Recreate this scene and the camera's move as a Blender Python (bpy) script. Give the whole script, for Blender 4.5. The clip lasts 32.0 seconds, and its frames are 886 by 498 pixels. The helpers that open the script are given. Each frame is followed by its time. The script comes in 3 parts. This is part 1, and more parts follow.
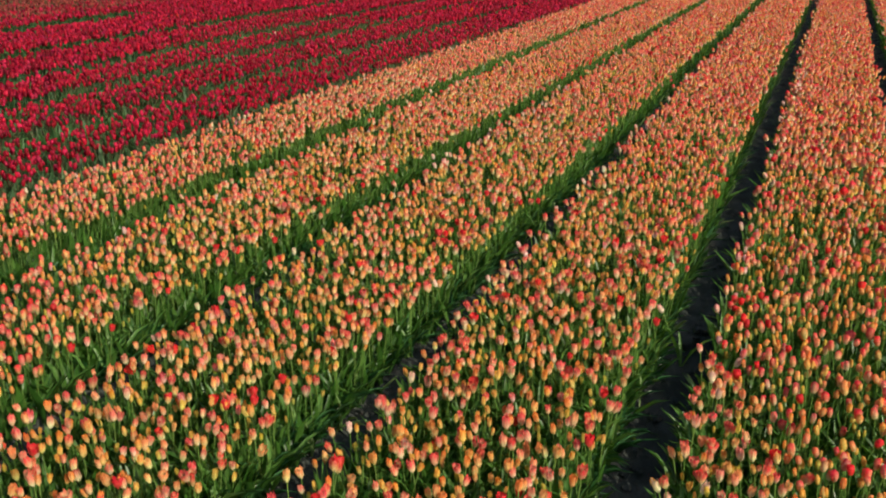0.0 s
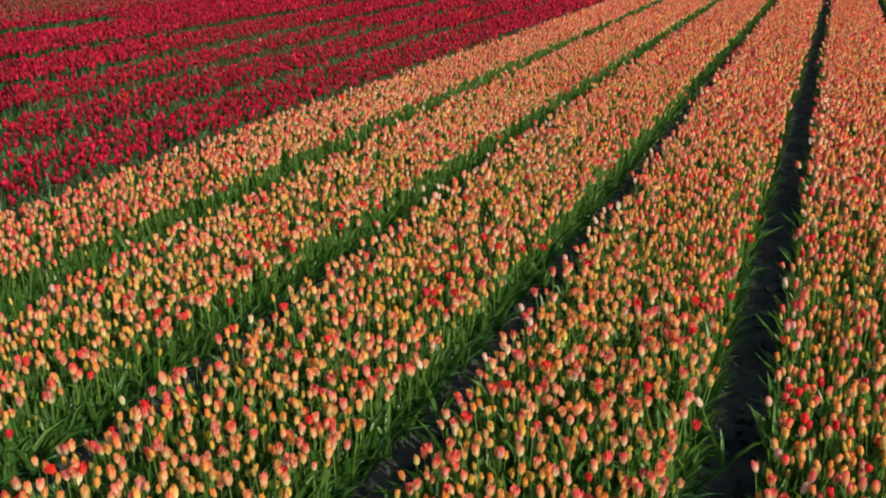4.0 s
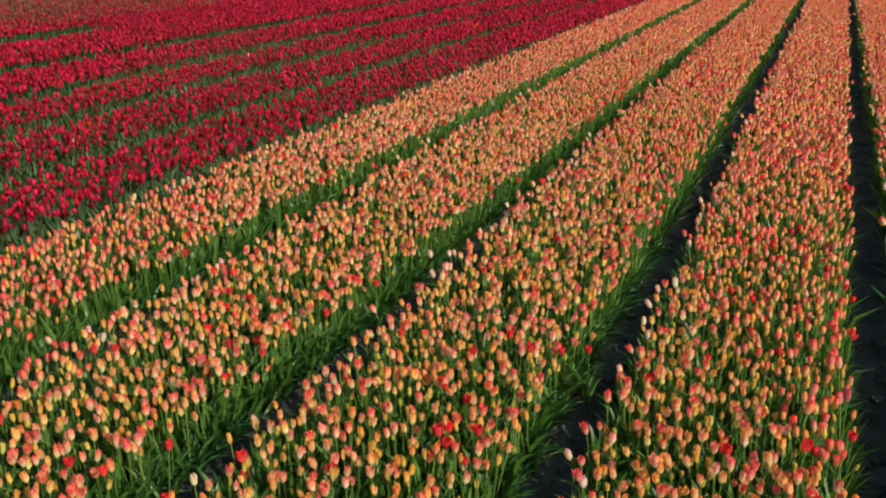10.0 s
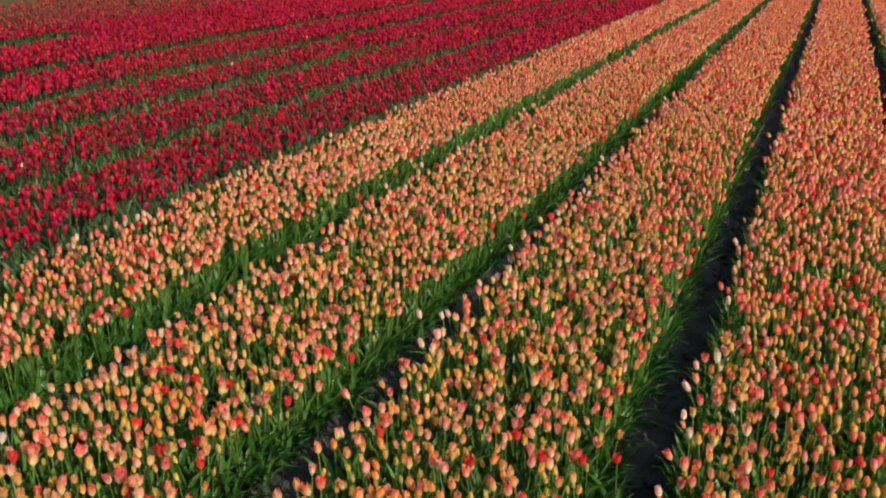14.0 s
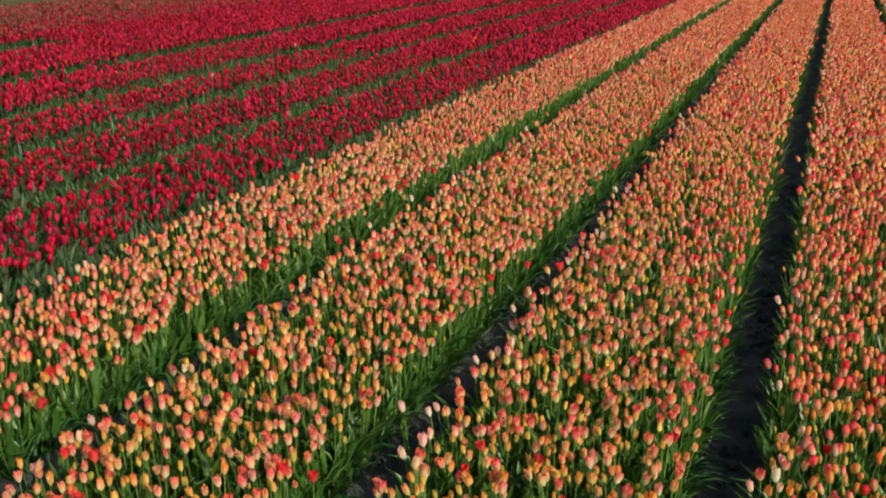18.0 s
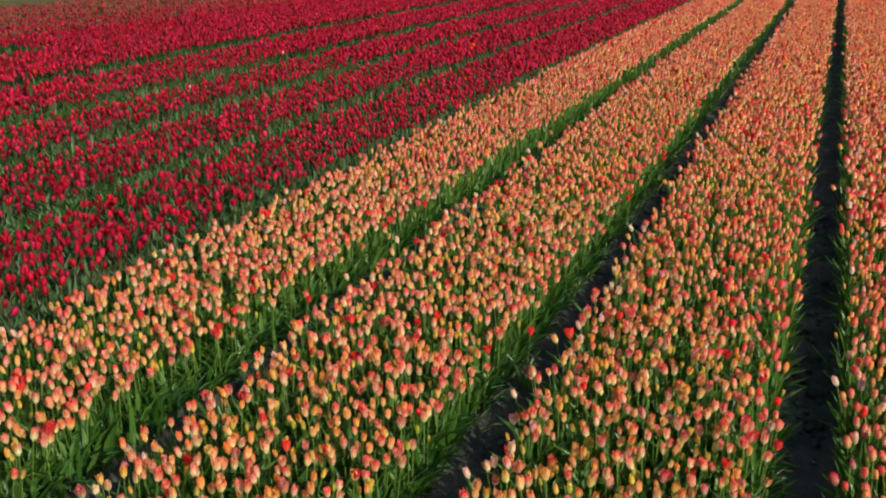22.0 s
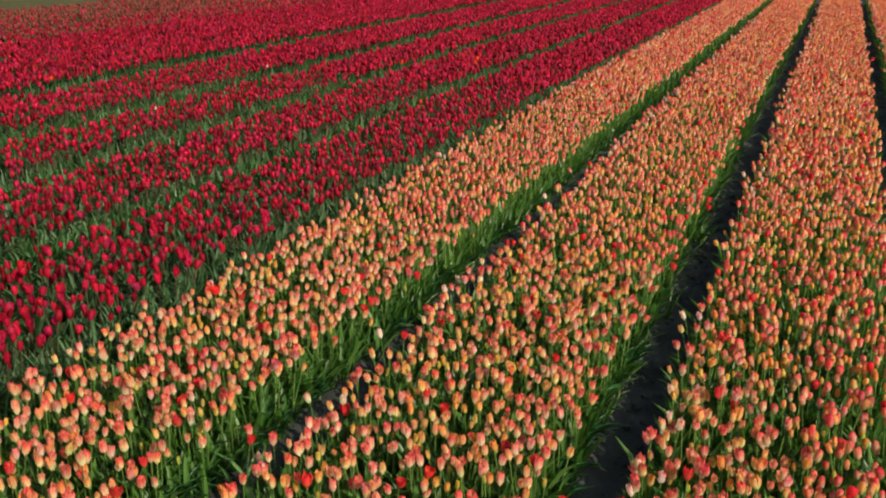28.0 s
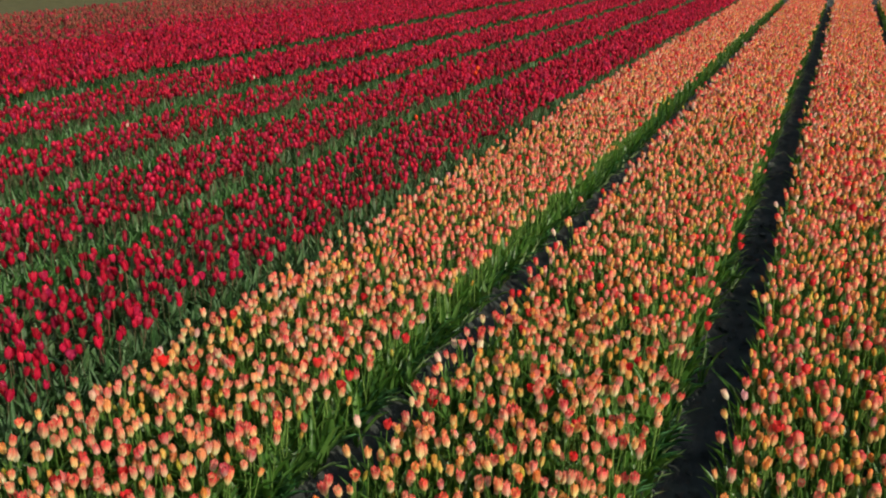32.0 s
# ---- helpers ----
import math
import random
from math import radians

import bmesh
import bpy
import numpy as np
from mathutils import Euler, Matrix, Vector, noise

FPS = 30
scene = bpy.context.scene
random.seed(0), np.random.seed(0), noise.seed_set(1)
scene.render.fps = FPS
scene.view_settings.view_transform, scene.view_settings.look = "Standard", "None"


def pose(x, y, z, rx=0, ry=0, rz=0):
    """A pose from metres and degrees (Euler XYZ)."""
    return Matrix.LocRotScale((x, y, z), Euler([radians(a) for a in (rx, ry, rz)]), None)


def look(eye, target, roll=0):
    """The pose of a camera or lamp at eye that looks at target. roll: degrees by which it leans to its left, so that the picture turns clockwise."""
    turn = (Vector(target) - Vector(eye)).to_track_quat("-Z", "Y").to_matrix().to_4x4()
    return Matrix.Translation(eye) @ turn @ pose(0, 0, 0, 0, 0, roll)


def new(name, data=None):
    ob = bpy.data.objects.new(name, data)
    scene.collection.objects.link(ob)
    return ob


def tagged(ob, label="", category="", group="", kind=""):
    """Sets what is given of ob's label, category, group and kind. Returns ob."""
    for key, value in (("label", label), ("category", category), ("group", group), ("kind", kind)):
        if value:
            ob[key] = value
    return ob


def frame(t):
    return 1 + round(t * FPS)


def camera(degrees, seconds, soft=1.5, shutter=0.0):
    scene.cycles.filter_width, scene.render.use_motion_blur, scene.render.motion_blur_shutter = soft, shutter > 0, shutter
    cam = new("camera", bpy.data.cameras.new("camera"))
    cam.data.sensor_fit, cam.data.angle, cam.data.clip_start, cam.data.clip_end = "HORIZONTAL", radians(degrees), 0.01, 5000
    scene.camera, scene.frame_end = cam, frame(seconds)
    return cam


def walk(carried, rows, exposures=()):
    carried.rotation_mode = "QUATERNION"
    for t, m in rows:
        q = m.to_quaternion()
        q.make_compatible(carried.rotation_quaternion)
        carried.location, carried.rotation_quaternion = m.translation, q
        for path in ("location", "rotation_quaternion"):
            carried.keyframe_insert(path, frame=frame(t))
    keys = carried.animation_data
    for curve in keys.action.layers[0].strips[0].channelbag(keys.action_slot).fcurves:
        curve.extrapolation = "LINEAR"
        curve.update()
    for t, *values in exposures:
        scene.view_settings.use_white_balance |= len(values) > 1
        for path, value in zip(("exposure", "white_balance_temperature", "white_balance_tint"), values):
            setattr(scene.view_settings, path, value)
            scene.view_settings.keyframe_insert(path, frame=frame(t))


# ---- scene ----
# seconds, place, yaw to the left of the rows, pitch, roll
PATH = [
    (0, 0.348, 0.000, 2.662, 22.60, -20.10, 0.15),
    (1, 0.263, 0.303, 2.658, 22.58, -20.05, 0.07),
    (2, 0.169, 0.576, 2.654, 22.60, -20.04, 0.07),
    (3, 0.066, 0.847, 2.655, 22.56, -20.03, 0.11),
    (4, -0.039, 1.101, 2.651, 22.53, -20.06, 0.19),
    (5, -0.150, 1.351, 2.648, 22.54, -20.05, 0.23),
    (6, -0.263, 1.595, 2.647, 22.54, -20.02, 0.24),
    (7, -0.371, 1.835, 2.643, 22.51, -19.93, 0.26),
    (8, -0.510, 2.083, 2.642, 22.53, -19.84, 0.32),
    (9, -0.636, 2.314, 2.640, 22.53, -19.80, 0.37),
    (10, -0.735, 2.548, 2.643, 22.51, -19.79, 0.42),
    (11, -0.841, 2.799, 2.640, 22.54, -19.82, 0.43),
    (12, -0.938, 3.065, 2.634, 22.54, -19.77, 0.46),
    (13, -1.033, 3.352, 2.617, 22.53, -19.73, 0.49),
    (14, -1.126, 3.618, 2.600, 22.52, -19.64, 0.53),
    (15, -1.208, 3.866, 2.597, 22.49, -19.63, 0.51),
    (16, -1.290, 4.118, 2.607, 22.49, -19.62, 0.47),
    (17, -1.384, 4.381, 2.616, 22.49, -19.60, 0.47),
    (18, -1.491, 4.646, 2.613, 22.51, -19.63, 0.47),
    (19, -1.589, 4.895, 2.607, 22.52, -19.63, 0.48),
    (20, -1.681, 5.141, 2.605, 22.55, -19.60, 0.48),
    (21, -1.761, 5.411, 2.609, 22.58, -19.61, 0.46),
    (22, -1.832, 5.670, 2.619, 22.57, -19.64, 0.48),
    (23, -1.933, 5.917, 2.624, 22.58, -19.65, 0.51),
    (24, -2.039, 6.191, 2.622, 22.51, -19.64, 0.55),
    (25, -2.141, 6.455, 2.610, 22.50, -19.59, 0.66),
    (26, -2.246, 6.698, 2.596, 22.59, -19.50, 0.73),
    (27, -2.355, 6.957, 2.588, 22.67, -19.46, 0.75),
    (28, -2.456, 7.226, 2.585, 22.68, -19.43, 0.76),
    (29, -2.559, 7.474, 2.577, 22.75, -19.42, 0.74),
    (30, -2.625, 7.711, 2.576, 22.72, -19.35, 0.77),
    (31, -2.713, 7.930, 2.575, 22.77, -19.33, 0.76),
    (32, -2.798, 8.148, 2.571, 22.76, -19.28, 0.73),
]


def aim(x, y, z, yaw, pitch, roll):
    a, p = radians(yaw), radians(pitch)
    ahead = Vector((-math.sin(a) * math.cos(p), math.cos(a) * math.cos(p), math.sin(p)))
    return look((x, y, z), Vector((x, y, z)) + ahead * 10, roll)


cam = camera(52, 32.0, soft=1.97)
walk(cam, [(t, aim(*p)) for t, *p in PATH], exposures=[(0.0, -0.33, 6950, 7.5), (32.0, -0.33, 6950, 7.5)])

# ---- light ----
SUN_FROM = Vector((0.80, -0.44, 0.51)).normalized()
world = bpy.data.worlds.new("sky")
scene.world = world
world.use_nodes = True
wn = world.node_tree
sky = wn.nodes.new("ShaderNodeTexSky")
sky.sky_type, sky.sun_disc = "NISHITA", False
sky.sun_elevation = math.asin(SUN_FROM.z)
sky.sun_rotation = math.atan2(SUN_FROM.x, SUN_FROM.y)
sky.air_density, sky.dust_density = 0.85, 2.5
bg = wn.nodes["Background"]
wn.links.new(sky.outputs[0], bg.inputs[0])
bg.inputs[1].default_value = 0.145
sun = new("sun", bpy.data.lights.new("sun", "SUN"))
sun.data.energy, sun.data.angle, sun.data.color = 4.3, radians(0.8), (1.0, 0.93, 0.78)
sun.matrix_world = look(SUN_FROM * 60, (0, 0, 0))


# ---- materials ----
def material(name, rough=0.6):
    m = bpy.data.materials.new(name)
    m.use_nodes = True
    n = m.node_tree.nodes
    n["Principled BSDF"].inputs["Roughness"].default_value = rough
    return m, n, m.node_tree.links, n["Principled BSDF"]


def see_through(m, n, link, shader, colour, share, filter_colour=(1.0, 1.0, 1.0)):
    """Thin plant tissue: part of the light goes on through it and takes the tissue's own filter colour."""
    thin, mix, tone = n.new("ShaderNodeBsdfTranslucent"), n.new("ShaderNodeMixShader"), n.new("ShaderNodeMixRGB")
    tone.blend_type, tone.inputs[0].default_value, tone.inputs[2].default_value = "MULTIPLY", 1.0, (*filter_colour, 1)
    link.new(colour, tone.inputs[1])
    link.new(tone.outputs[0], thin.inputs["Color"])
    mix.inputs[0].default_value = share
    link.new(shader.outputs[0], mix.inputs[1])
    link.new(thin.outputs[0], mix.inputs[2])
    link.new(mix.outputs[0], n["Material Output"].inputs["Surface"])


def petal_material():
    m, n, link, p = material("petal", 0.5)
    tint, hsv, grain = n.new("ShaderNodeAttribute"), n.new("ShaderNodeHueSaturation"), n.new("ShaderNodeTexNoise")
    tint.attribute_name = "tint"
    where, span = n.new("ShaderNodeTexCoord"), n.new("ShaderNodeMapRange")
    grain.inputs["Scale"].default_value, grain.inputs["Detail"].default_value = 140, 2
    link.new(where.outputs["Object"], grain.inputs["Vector"])
    link.new(grain.outputs["Fac"], span.inputs["Value"])
    span.inputs["To Min"].default_value, span.inputs["To Max"].default_value = 0.78, 1.2
    link.new(tint.outputs["Color"], hsv.inputs["Color"])
    link.new(span.outputs["Result"], hsv.inputs["Value"])
    link.new(hsv.outputs["Color"], p.inputs["Base Color"])
    p.inputs["Specular IOR Level"].default_value = 0.28
    see_through(m, n, link, p, hsv.outputs["Color"], 0.42)
    return m


def leaf_material(name, stops, share=0.25, rough=0.55, filter_colour=(1.5, 1.4, 0.55)):
    m, n, link, p = material(name, rough)
    geo, ramp, grain, hsv, span = (n.new("ShaderNode" + k) for k in ("NewGeometry", "ValToRGB", "TexNoise", "HueSaturation", "MapRange"))
    ramp.color_ramp.elements.new(0.5)
    for k, c in enumerate(stops):
        ramp.color_ramp.elements[k].position, ramp.color_ramp.elements[k].color = k / 2, (*c, 1)
    one, add, wrap = n.new("ShaderNodeObjectInfo"), n.new("ShaderNodeMath"), n.new("ShaderNodeMath")
    add.operation, wrap.operation = "ADD", "FRACT"
    link.new(geo.outputs["Random Per Island"], add.inputs[0])
    link.new(one.outputs["Random"], add.inputs[1])
    link.new(add.outputs[0], wrap.inputs[0])
    where = n.new("ShaderNodeTexCoord")
    grain.inputs["Scale"].default_value = 35
    link.new(where.outputs["Object"], grain.inputs["Vector"])
    link.new(wrap.outputs[0], ramp.inputs[0])
    link.new(grain.outputs["Fac"], span.inputs["Value"])
    span.inputs["To Min"].default_value, span.inputs["To Max"].default_value = 0.7, 1.3
    link.new(ramp.outputs[0], hsv.inputs["Color"])
    link.new(span.outputs["Result"], hsv.inputs["Value"])
    link.new(hsv.outputs["Color"], p.inputs["Base Color"])
    p.inputs["Specular IOR Level"].default_value = 0.45
    see_through(m, n, link, p, hsv.outputs["Color"], share, filter_colour)
    return m


def soil_material():
    m, n, link, p = material("soil", 1.0)
    p.inputs["Specular IOR Level"].default_value = 0.08
    where, coarse, fine, ramp, bump = (n.new("ShaderNode" + k) for k in ("TexCoord", "TexNoise", "TexNoise", "ValToRGB", "Bump"))
    coarse.inputs["Scale"].default_value, coarse.inputs["Detail"].default_value = 3.5, 6
    fine.inputs["Scale"].default_value, fine.inputs["Detail"].default_value = 60, 4
    link.new(where.outputs["Object"], coarse.inputs["Vector"])
    link.new(where.outputs["Object"], fine.inputs["Vector"])
    ramp.color_ramp.elements[0].position, ramp.color_ramp.elements[0].color = 0.36, (0.046, 0.055, 0.051, 1)
    ramp.color_ramp.elements[1].position, ramp.color_ramp.elements[1].color = 0.66, (0.108, 0.120, 0.110, 1)
    link.new(coarse.outputs["Fac"], ramp.inputs[0])
    link.new(fine.outputs["Fac"], bump.inputs["Height"])
    bump.inputs["Strength"].default_value, bump.inputs["Distance"].default_value = 0.8, 0.02
    link.new(bump.outputs[0], p.inputs["Normal"])
    # grass and old crop past the western edge of the field
    split, edge, grass, mix = (n.new("ShaderNode" + k) for k in ("SeparateXYZ", "MapRange", "ValToRGB", "MixRGB"))
    link.new(where.outputs["Object"], split.inputs[0])
    link.new(split.outputs["X"], edge.inputs["Value"])
    edge.inputs["From Min"].default_value, edge.inputs["From Max"].default_value = -22.6, -23.2
    grass.color_ramp.elements[0].position, grass.color_ramp.elements[0].color = 0.3, (0.10, 0.10, 0.045, 1)
    grass.color_ramp.elements[1].position, grass.color_ramp.elements[1].color = 0.7, (0.16, 0.15, 0.07, 1)
    link.new(coarse.outputs["Fac"], grass.inputs[0])
    link.new(edge.outputs["Result"], mix.inputs[0])
    link.new(ramp.outputs[0], mix.inputs[1])
    link.new(grass.outputs[0], mix.inputs[2])
    link.new(mix.outputs[0], p.inputs["Base Color"])
    return m


PETAL = petal_material()
LEAF = leaf_material("leaf_green", [(0.037, 0.118, 0.019), (0.068, 0.184, 0.031), (0.14, 0.296, 0.070)], 0.36, 0.33)
LEAF_BLUE = leaf_material("leaf_bluish", [(0.034, 0.100, 0.032), (0.058, 0.142, 0.052), (0.105, 0.205, 0.080)], 0.27, 0.5)
LEAF_SHOOT = leaf_material("leaf_of_shoots", [(0.026, 0.112, 0.030), (0.048, 0.178, 0.052), (0.120, 0.310, 0.120)], 0.3, 0.33, (1.2, 1.3, 0.8))
LEAF_FURROW = leaf_material("leaf_in_furrows", [(0.026, 0.090, 0.021), (0.046, 0.142, 0.034), (0.100, 0.240, 0.072)], 0.28, 0.4, (1.3, 1.3, 0.7))
LEAF_PALE = leaf_material("leaf_pale", [(0.15, 0.26, 0.09), (0.21, 0.33, 0.13), (0.30, 0.42, 0.19)], 0.3, 0.42)
# brownish leaves of the far beds, with distance haze painted into their colour
LEAF_HAZY = leaf_material("leaf_hazy", [(0.10, 0.075, 0.035), (0.14, 0.10, 0.05), (0.17, 0.145, 0.07)], 0.2, 0.6)
STEM = leaf_material("stem_green", [(0.075, 0.17, 0.030), (0.115, 0.225, 0.044), (0.17, 0.285, 0.070)], 0.1, 0.45)
STEM_RED = leaf_material("stem_reddish", [(0.085, 0.10, 0.040), (0.125, 0.105, 0.055), (0.16, 0.10, 0.065)], 0.1, 0.5)
SOIL = soil_material()

# ---- plan of the field: rows run along y ----
ORANGE = [(2.95, 4.11), (1.46, 2.62), (-0.03, 1.13), (-1.48, -0.35), (-2.96, -1.80), (-4.46, -3.30), (-5.97, -4.82)]
RED = [(-7.36, -6.24), (-8.87, -7.72), (-10.32, -9.28), (-12.30, -10.88), (-13.96, -13.0), (-15.05, -14.02),
       (-17.2, -16.25), (-18.7, -17.3), (-20.2, -18.8), (-21.5, -20.3), (-22.7, -21.6)]
Y_NEAR, Y_FAR = -2.0, 47.0
rng = np.random.default_rng(11)


# ---- building helpers ----
def part(name, mesh, parent, label=""):
    ob = new(name, mesh)
    ob.parent = parent
    return tagged(ob, label)


def mesh_of(name, verts, tris, mat, tint=None, smooth=True):
    me = bpy.data.meshes.new(name)
    me.vertices.add(len(verts))
    me.vertices.foreach_set("co", np.asarray(verts, np.float32).ravel())
    me.loops.add(tris.size)
    me.loops.foreach_set("vertex_index", tris.astype(np.int32).ravel())
    me.polygons.add(len(tris))
    me.polygons.foreach_set("loop_start", np.arange(0, tris.size, 3, dtype=np.int32))
    me.polygons.foreach_set("use_smooth", np.full(len(tris), smooth))
    if tint is not None:
        at = me.attributes.new("tint", "FLOAT_COLOR", "POINT")
        at.data.foreach_set("color", np.c_[tint, np.ones(len(tint))].astype(np.float32).ravel())
    me.materials.append(mat)
    me.update(calc_edges=True)
    return me


def join(n, tris, nv):
    return (tris[None] + (np.arange(n) * nv)[:, None, None]).reshape(-1, 3)


def ring_tris(a, b, n):
    out = []
    for i in range(n):
        j = (i + 1) % n
        out += [(a + i, a + j, b + j), (a + i, b + j, b + i)]
    return out


def petal_shape(inner):
    """One petal of a cup of unit width and height: verts, triangles, heights, opening, nearness to the edge."""
    v, tris, up, flare, edge = [], [], [], [], []
    shrink = 0.86 if inner else 1.0
    rings = ((0.44, 0.20, 0.62), (0.46, 0.78, 0.56)) if inner else ((0.17, 0.0, 0.7), (0.50, 0.32, 0.66), (0.45, 0.76, 0.56))
    for r, z, half in rings:
        for side in (-1, 0, 1):
            rr = r * shrink * (1.0 if side == 0 else 0.93)
            v.append((rr * math.cos(side * half), rr * math.sin(side * half), z + (0 if side == 0 else 0.03)))
            up.append(z)
            flare.append(max(0.0, z - 0.3) / 0.5)
            edge.append(abs(side))
    v.append((0.31 * shrink, 0, 1.06 if not inner else 1.0))
    up.append(1.0), flare.append(1.5), edge.append(0.4)
    for k in range(0, 3 * len(rings) - 3, 3):
        for i in (k, k + 1):
            tris += [(i, i + 1, i + 4), (i, i + 4, i + 3)]
    k = 3 * len(rings)
    tris += [(k - 3, k - 2, k), (k - 2, k - 1, k)]
    return np.array(v), np.array(tris), np.array(up), np.array(flare), np.array(edge)


def blossom_shape(level):
    """A tulip's cup of unit width and height: verts, triangles, height of each vert, how far it opens when the cup opens, edges."""
    if level == 0:
        out = []
        for k in range(6):
            v, tris, up, flare, edge = petal_shape(k % 2)
            a = k * math.pi / 3
            c, d = math.cos(a), math.sin(a)
            w = np.stack([v[:, 0] * c - v[:, 1] * d, v[:, 0] * d + v[:, 1] * c, v[:, 2]], -1)
            out.append((w, tris + sum(len(o[0]) for o in out), up, flare, edge))
        return tuple(np.concatenate([o[k] for o in out]) for k in range(5))
    n, rings = (4, [(0.32, 0.06), (0.50, 0.40), (0.38, 0.80)]) if level == 1 else (3, [(0.46, 0.05), (0.56, 0.62)]) if level == 2 else (3, [(0.60, 0.08)])
    shown = {0.06: 0.06, 0.40: 0.54, 0.80: 0.9, 0.05: 0.2, 0.62: 0.78, 0.08: 0.6}
    v, up, flare, edge, tris = [], [], [], [], []
    for k, (r, z) in enumerate(rings):
        for i in range(n):
            a = 2 * math.pi * i / n
            rr = r * (0.88 if i % 2 else 1.0)
            v.append((rr * math.cos(a), rr * math.sin(a), z + (0.08 if k == 2 and i % 2 else 0.0)))
            up.append(shown[z]), flare.append(max(0.0, z - 0.3) / 0.5), edge.append(i % 2)
        if k:
            tris += ring_tris((k - 1) * n, k * n, n)
    top, low = len(v), len(v) + 1
    v.append((0, 0, 1.0)), up.append(1.0), flare.append(0), edge.append(0)
    if level == 1:
        v.append((0, 0, -0.02)), up.append(0.0), flare.append(0), edge.append(0)
    for i in range(n):
        j = (i + 1) % n
        tris.append((top, (len(rings) - 1) * n + i, (len(rings) - 1) * n + j))
        if level == 1:
            tris.append((low, j, i))
    return np.array(v, float), np.array(tris), np.array(up), np.array(flare), np.array(edge, float)


def leaf_shape(level):
    """A folded, pointed leaf of unit length that rises along z and arches towards +x."""
    rows = {0: [(0.0, 0.35), (0.35, 1.0), (0.75, 0.72)], 1: [(0.0, 0.4), (0.45, 1.0)], 2: [(0.0, 0.7)]}[level]
    v, tris = [], []
    for s, w in rows:
        x, z = 0.42 * s ** 2, s * (1 - 0.22 * s)
        if level == 2:
            v += [(x, -w / 2, z), (x, w / 2, z)]
        else:
            v += [(x, -w / 2, z + 0.02), (x + 0.06 * w, 0, z), (x, w / 2, z + 0.02)]
    c = 2 if level == 2 else 3
    for k in range(len(rows) - 1):
        for i in range(c - 1):
            a = k * c + i
            tris += [(a, a + 1, a + c + 1), (a, a + c + 1, a + c)]
    tip = len(v)
    v.append((0.47, 0, 0.80))
    for i in range(c - 1):
        tris.append((tip - c + i, tip - c + i + 1, tip))
    return np.array(v, float), np.array(tris)


def stem_shape():
    v = [(math.cos(a), math.sin(a), z) for z in (0, 1) for a in (0, 2.094, 4.189)]
    return np.array(v, float), np.array(ring_tris(0, 3, 3))


BLOSSOM = [blossom_shape(k) for k in range(4)]
LEAFS = [leaf_shape(k) for k in (0, 1, 2, 2)]
STEMS = stem_shape()


def turned(turn, lean_x, lean_y):
    """Rotations about z by turn, then tilted towards x and y."""
    c, s, o, i = np.cos(turn), np.sin(turn), np.zeros_like(turn), np.ones_like(turn)
    rz = np.stack([c, -s, o, s, c, o, o, o, i], -1).reshape(-1, 3, 3)
    ax = np.stack([np.cos(lean_x), o, np.sin(lean_x), o, i, o, -np.sin(lean_x), o, np.cos(lean_x)], -1).reshape(-1, 3, 3)
    ay = np.stack([i, o, o, o, np.cos(lean_y), np.sin(lean_y), o, -np.sin(lean_y), np.cos(lean_y)], -1).reshape(-1, 3, 3)
    return ax @ ay @ rz


def smooth_noise(x, y, scale, seed):
    """Soft value noise from a few waves."""
    r = np.random.default_rng(seed)
    out = np.zeros_like(x)
    for k in range(7):
        a, f, ph = r.uniform(0, 6.283), r.uniform(0.5, 1.6) / scale, r.uniform(0, 6.283)
        out += np.sin((x * np.cos(a) + y * np.sin(a)) * f * 6.283 + ph)
    return out / 3.0


# colours of one blossom at its foot, its belly and its lip
ORANGE_KINDS = [  # share, foot, belly, lip, width, height, opening
    (0.28, (0.95, 0.73, 0.41), (0.91, 0.44, 0.20), (0.88, 0.24, 0.09), 0.98, 1.00, 0.10),
    (0.26, (0.96, 0.82, 0.56), (0.92, 0.39, 0.25), (0.86, 0.09, 0.10), 1.02, 1.05, 0.16),
    (0.10, (0.93, 0.63, 0.27), (0.89, 0.39, 0.12), (0.86, 0.21, 0.04), 0.90, 1.00, 0.05),
    (0.12, (0.95, 0.68, 0.44), (0.86, 0.10, 0.11), (0.80, 0.022, 0.058), 1.06, 1.06, 0.30),
    (0.025, (0.82, 0.13, 0.09), (0.78, 0.024, 0.048), (0.72, 0.014, 0.034), 1.12, 0.98, 0.5),
    (0.185, (0.85, 0.68, 0.24), (0.88, 0.54, 0.16), (0.85, 0.39, 0.09), 0.74, 0.90, 0.0),
    (0.115, (0.46, 0.50, 0.11), (0.64, 0.55, 0.14), (0.72, 0.48, 0.10), 0.62, 0.82, 0.0),
    (0.00, (0.95, 0.84, 0.66), (0.94, 0.66, 0.52), (0.88, 0.40, 0.38), 1.00, 1.05, 0.10),
]
RED_KINDS = [
    (0.54, (0.46, 0.010, 0.044), (0.53, 0.010, 0.044), (0.50, 0.009, 0.039), 1.0, 1.08, 0.12),
    (0.24, (0.54, 0.026, 0.086), (0.58, 0.020, 0.078), (0.54, 0.016, 0.070), 1.06, 1.05, 0.25),
    (0.22, (0.27, 0.006, 0.019), (0.27, 0.005, 0.018), (0.25, 0.004, 0.016), 0.9, 1.12, 0.0),
    (0.003, (0.76, 0.10, 0.02), (0.78, 0.06, 0.02), (0.76, 0.05, 0.02), 1.0, 1.0, 0.2),
    # red dulled towards brown, the haze over the far blossoms as a colour
    (0.0, (0.34, 0.10, 0.075), (0.38, 0.08, 0.07), (0.34, 0.06, 0.05), 1.0, 0.9, 0.3),
]
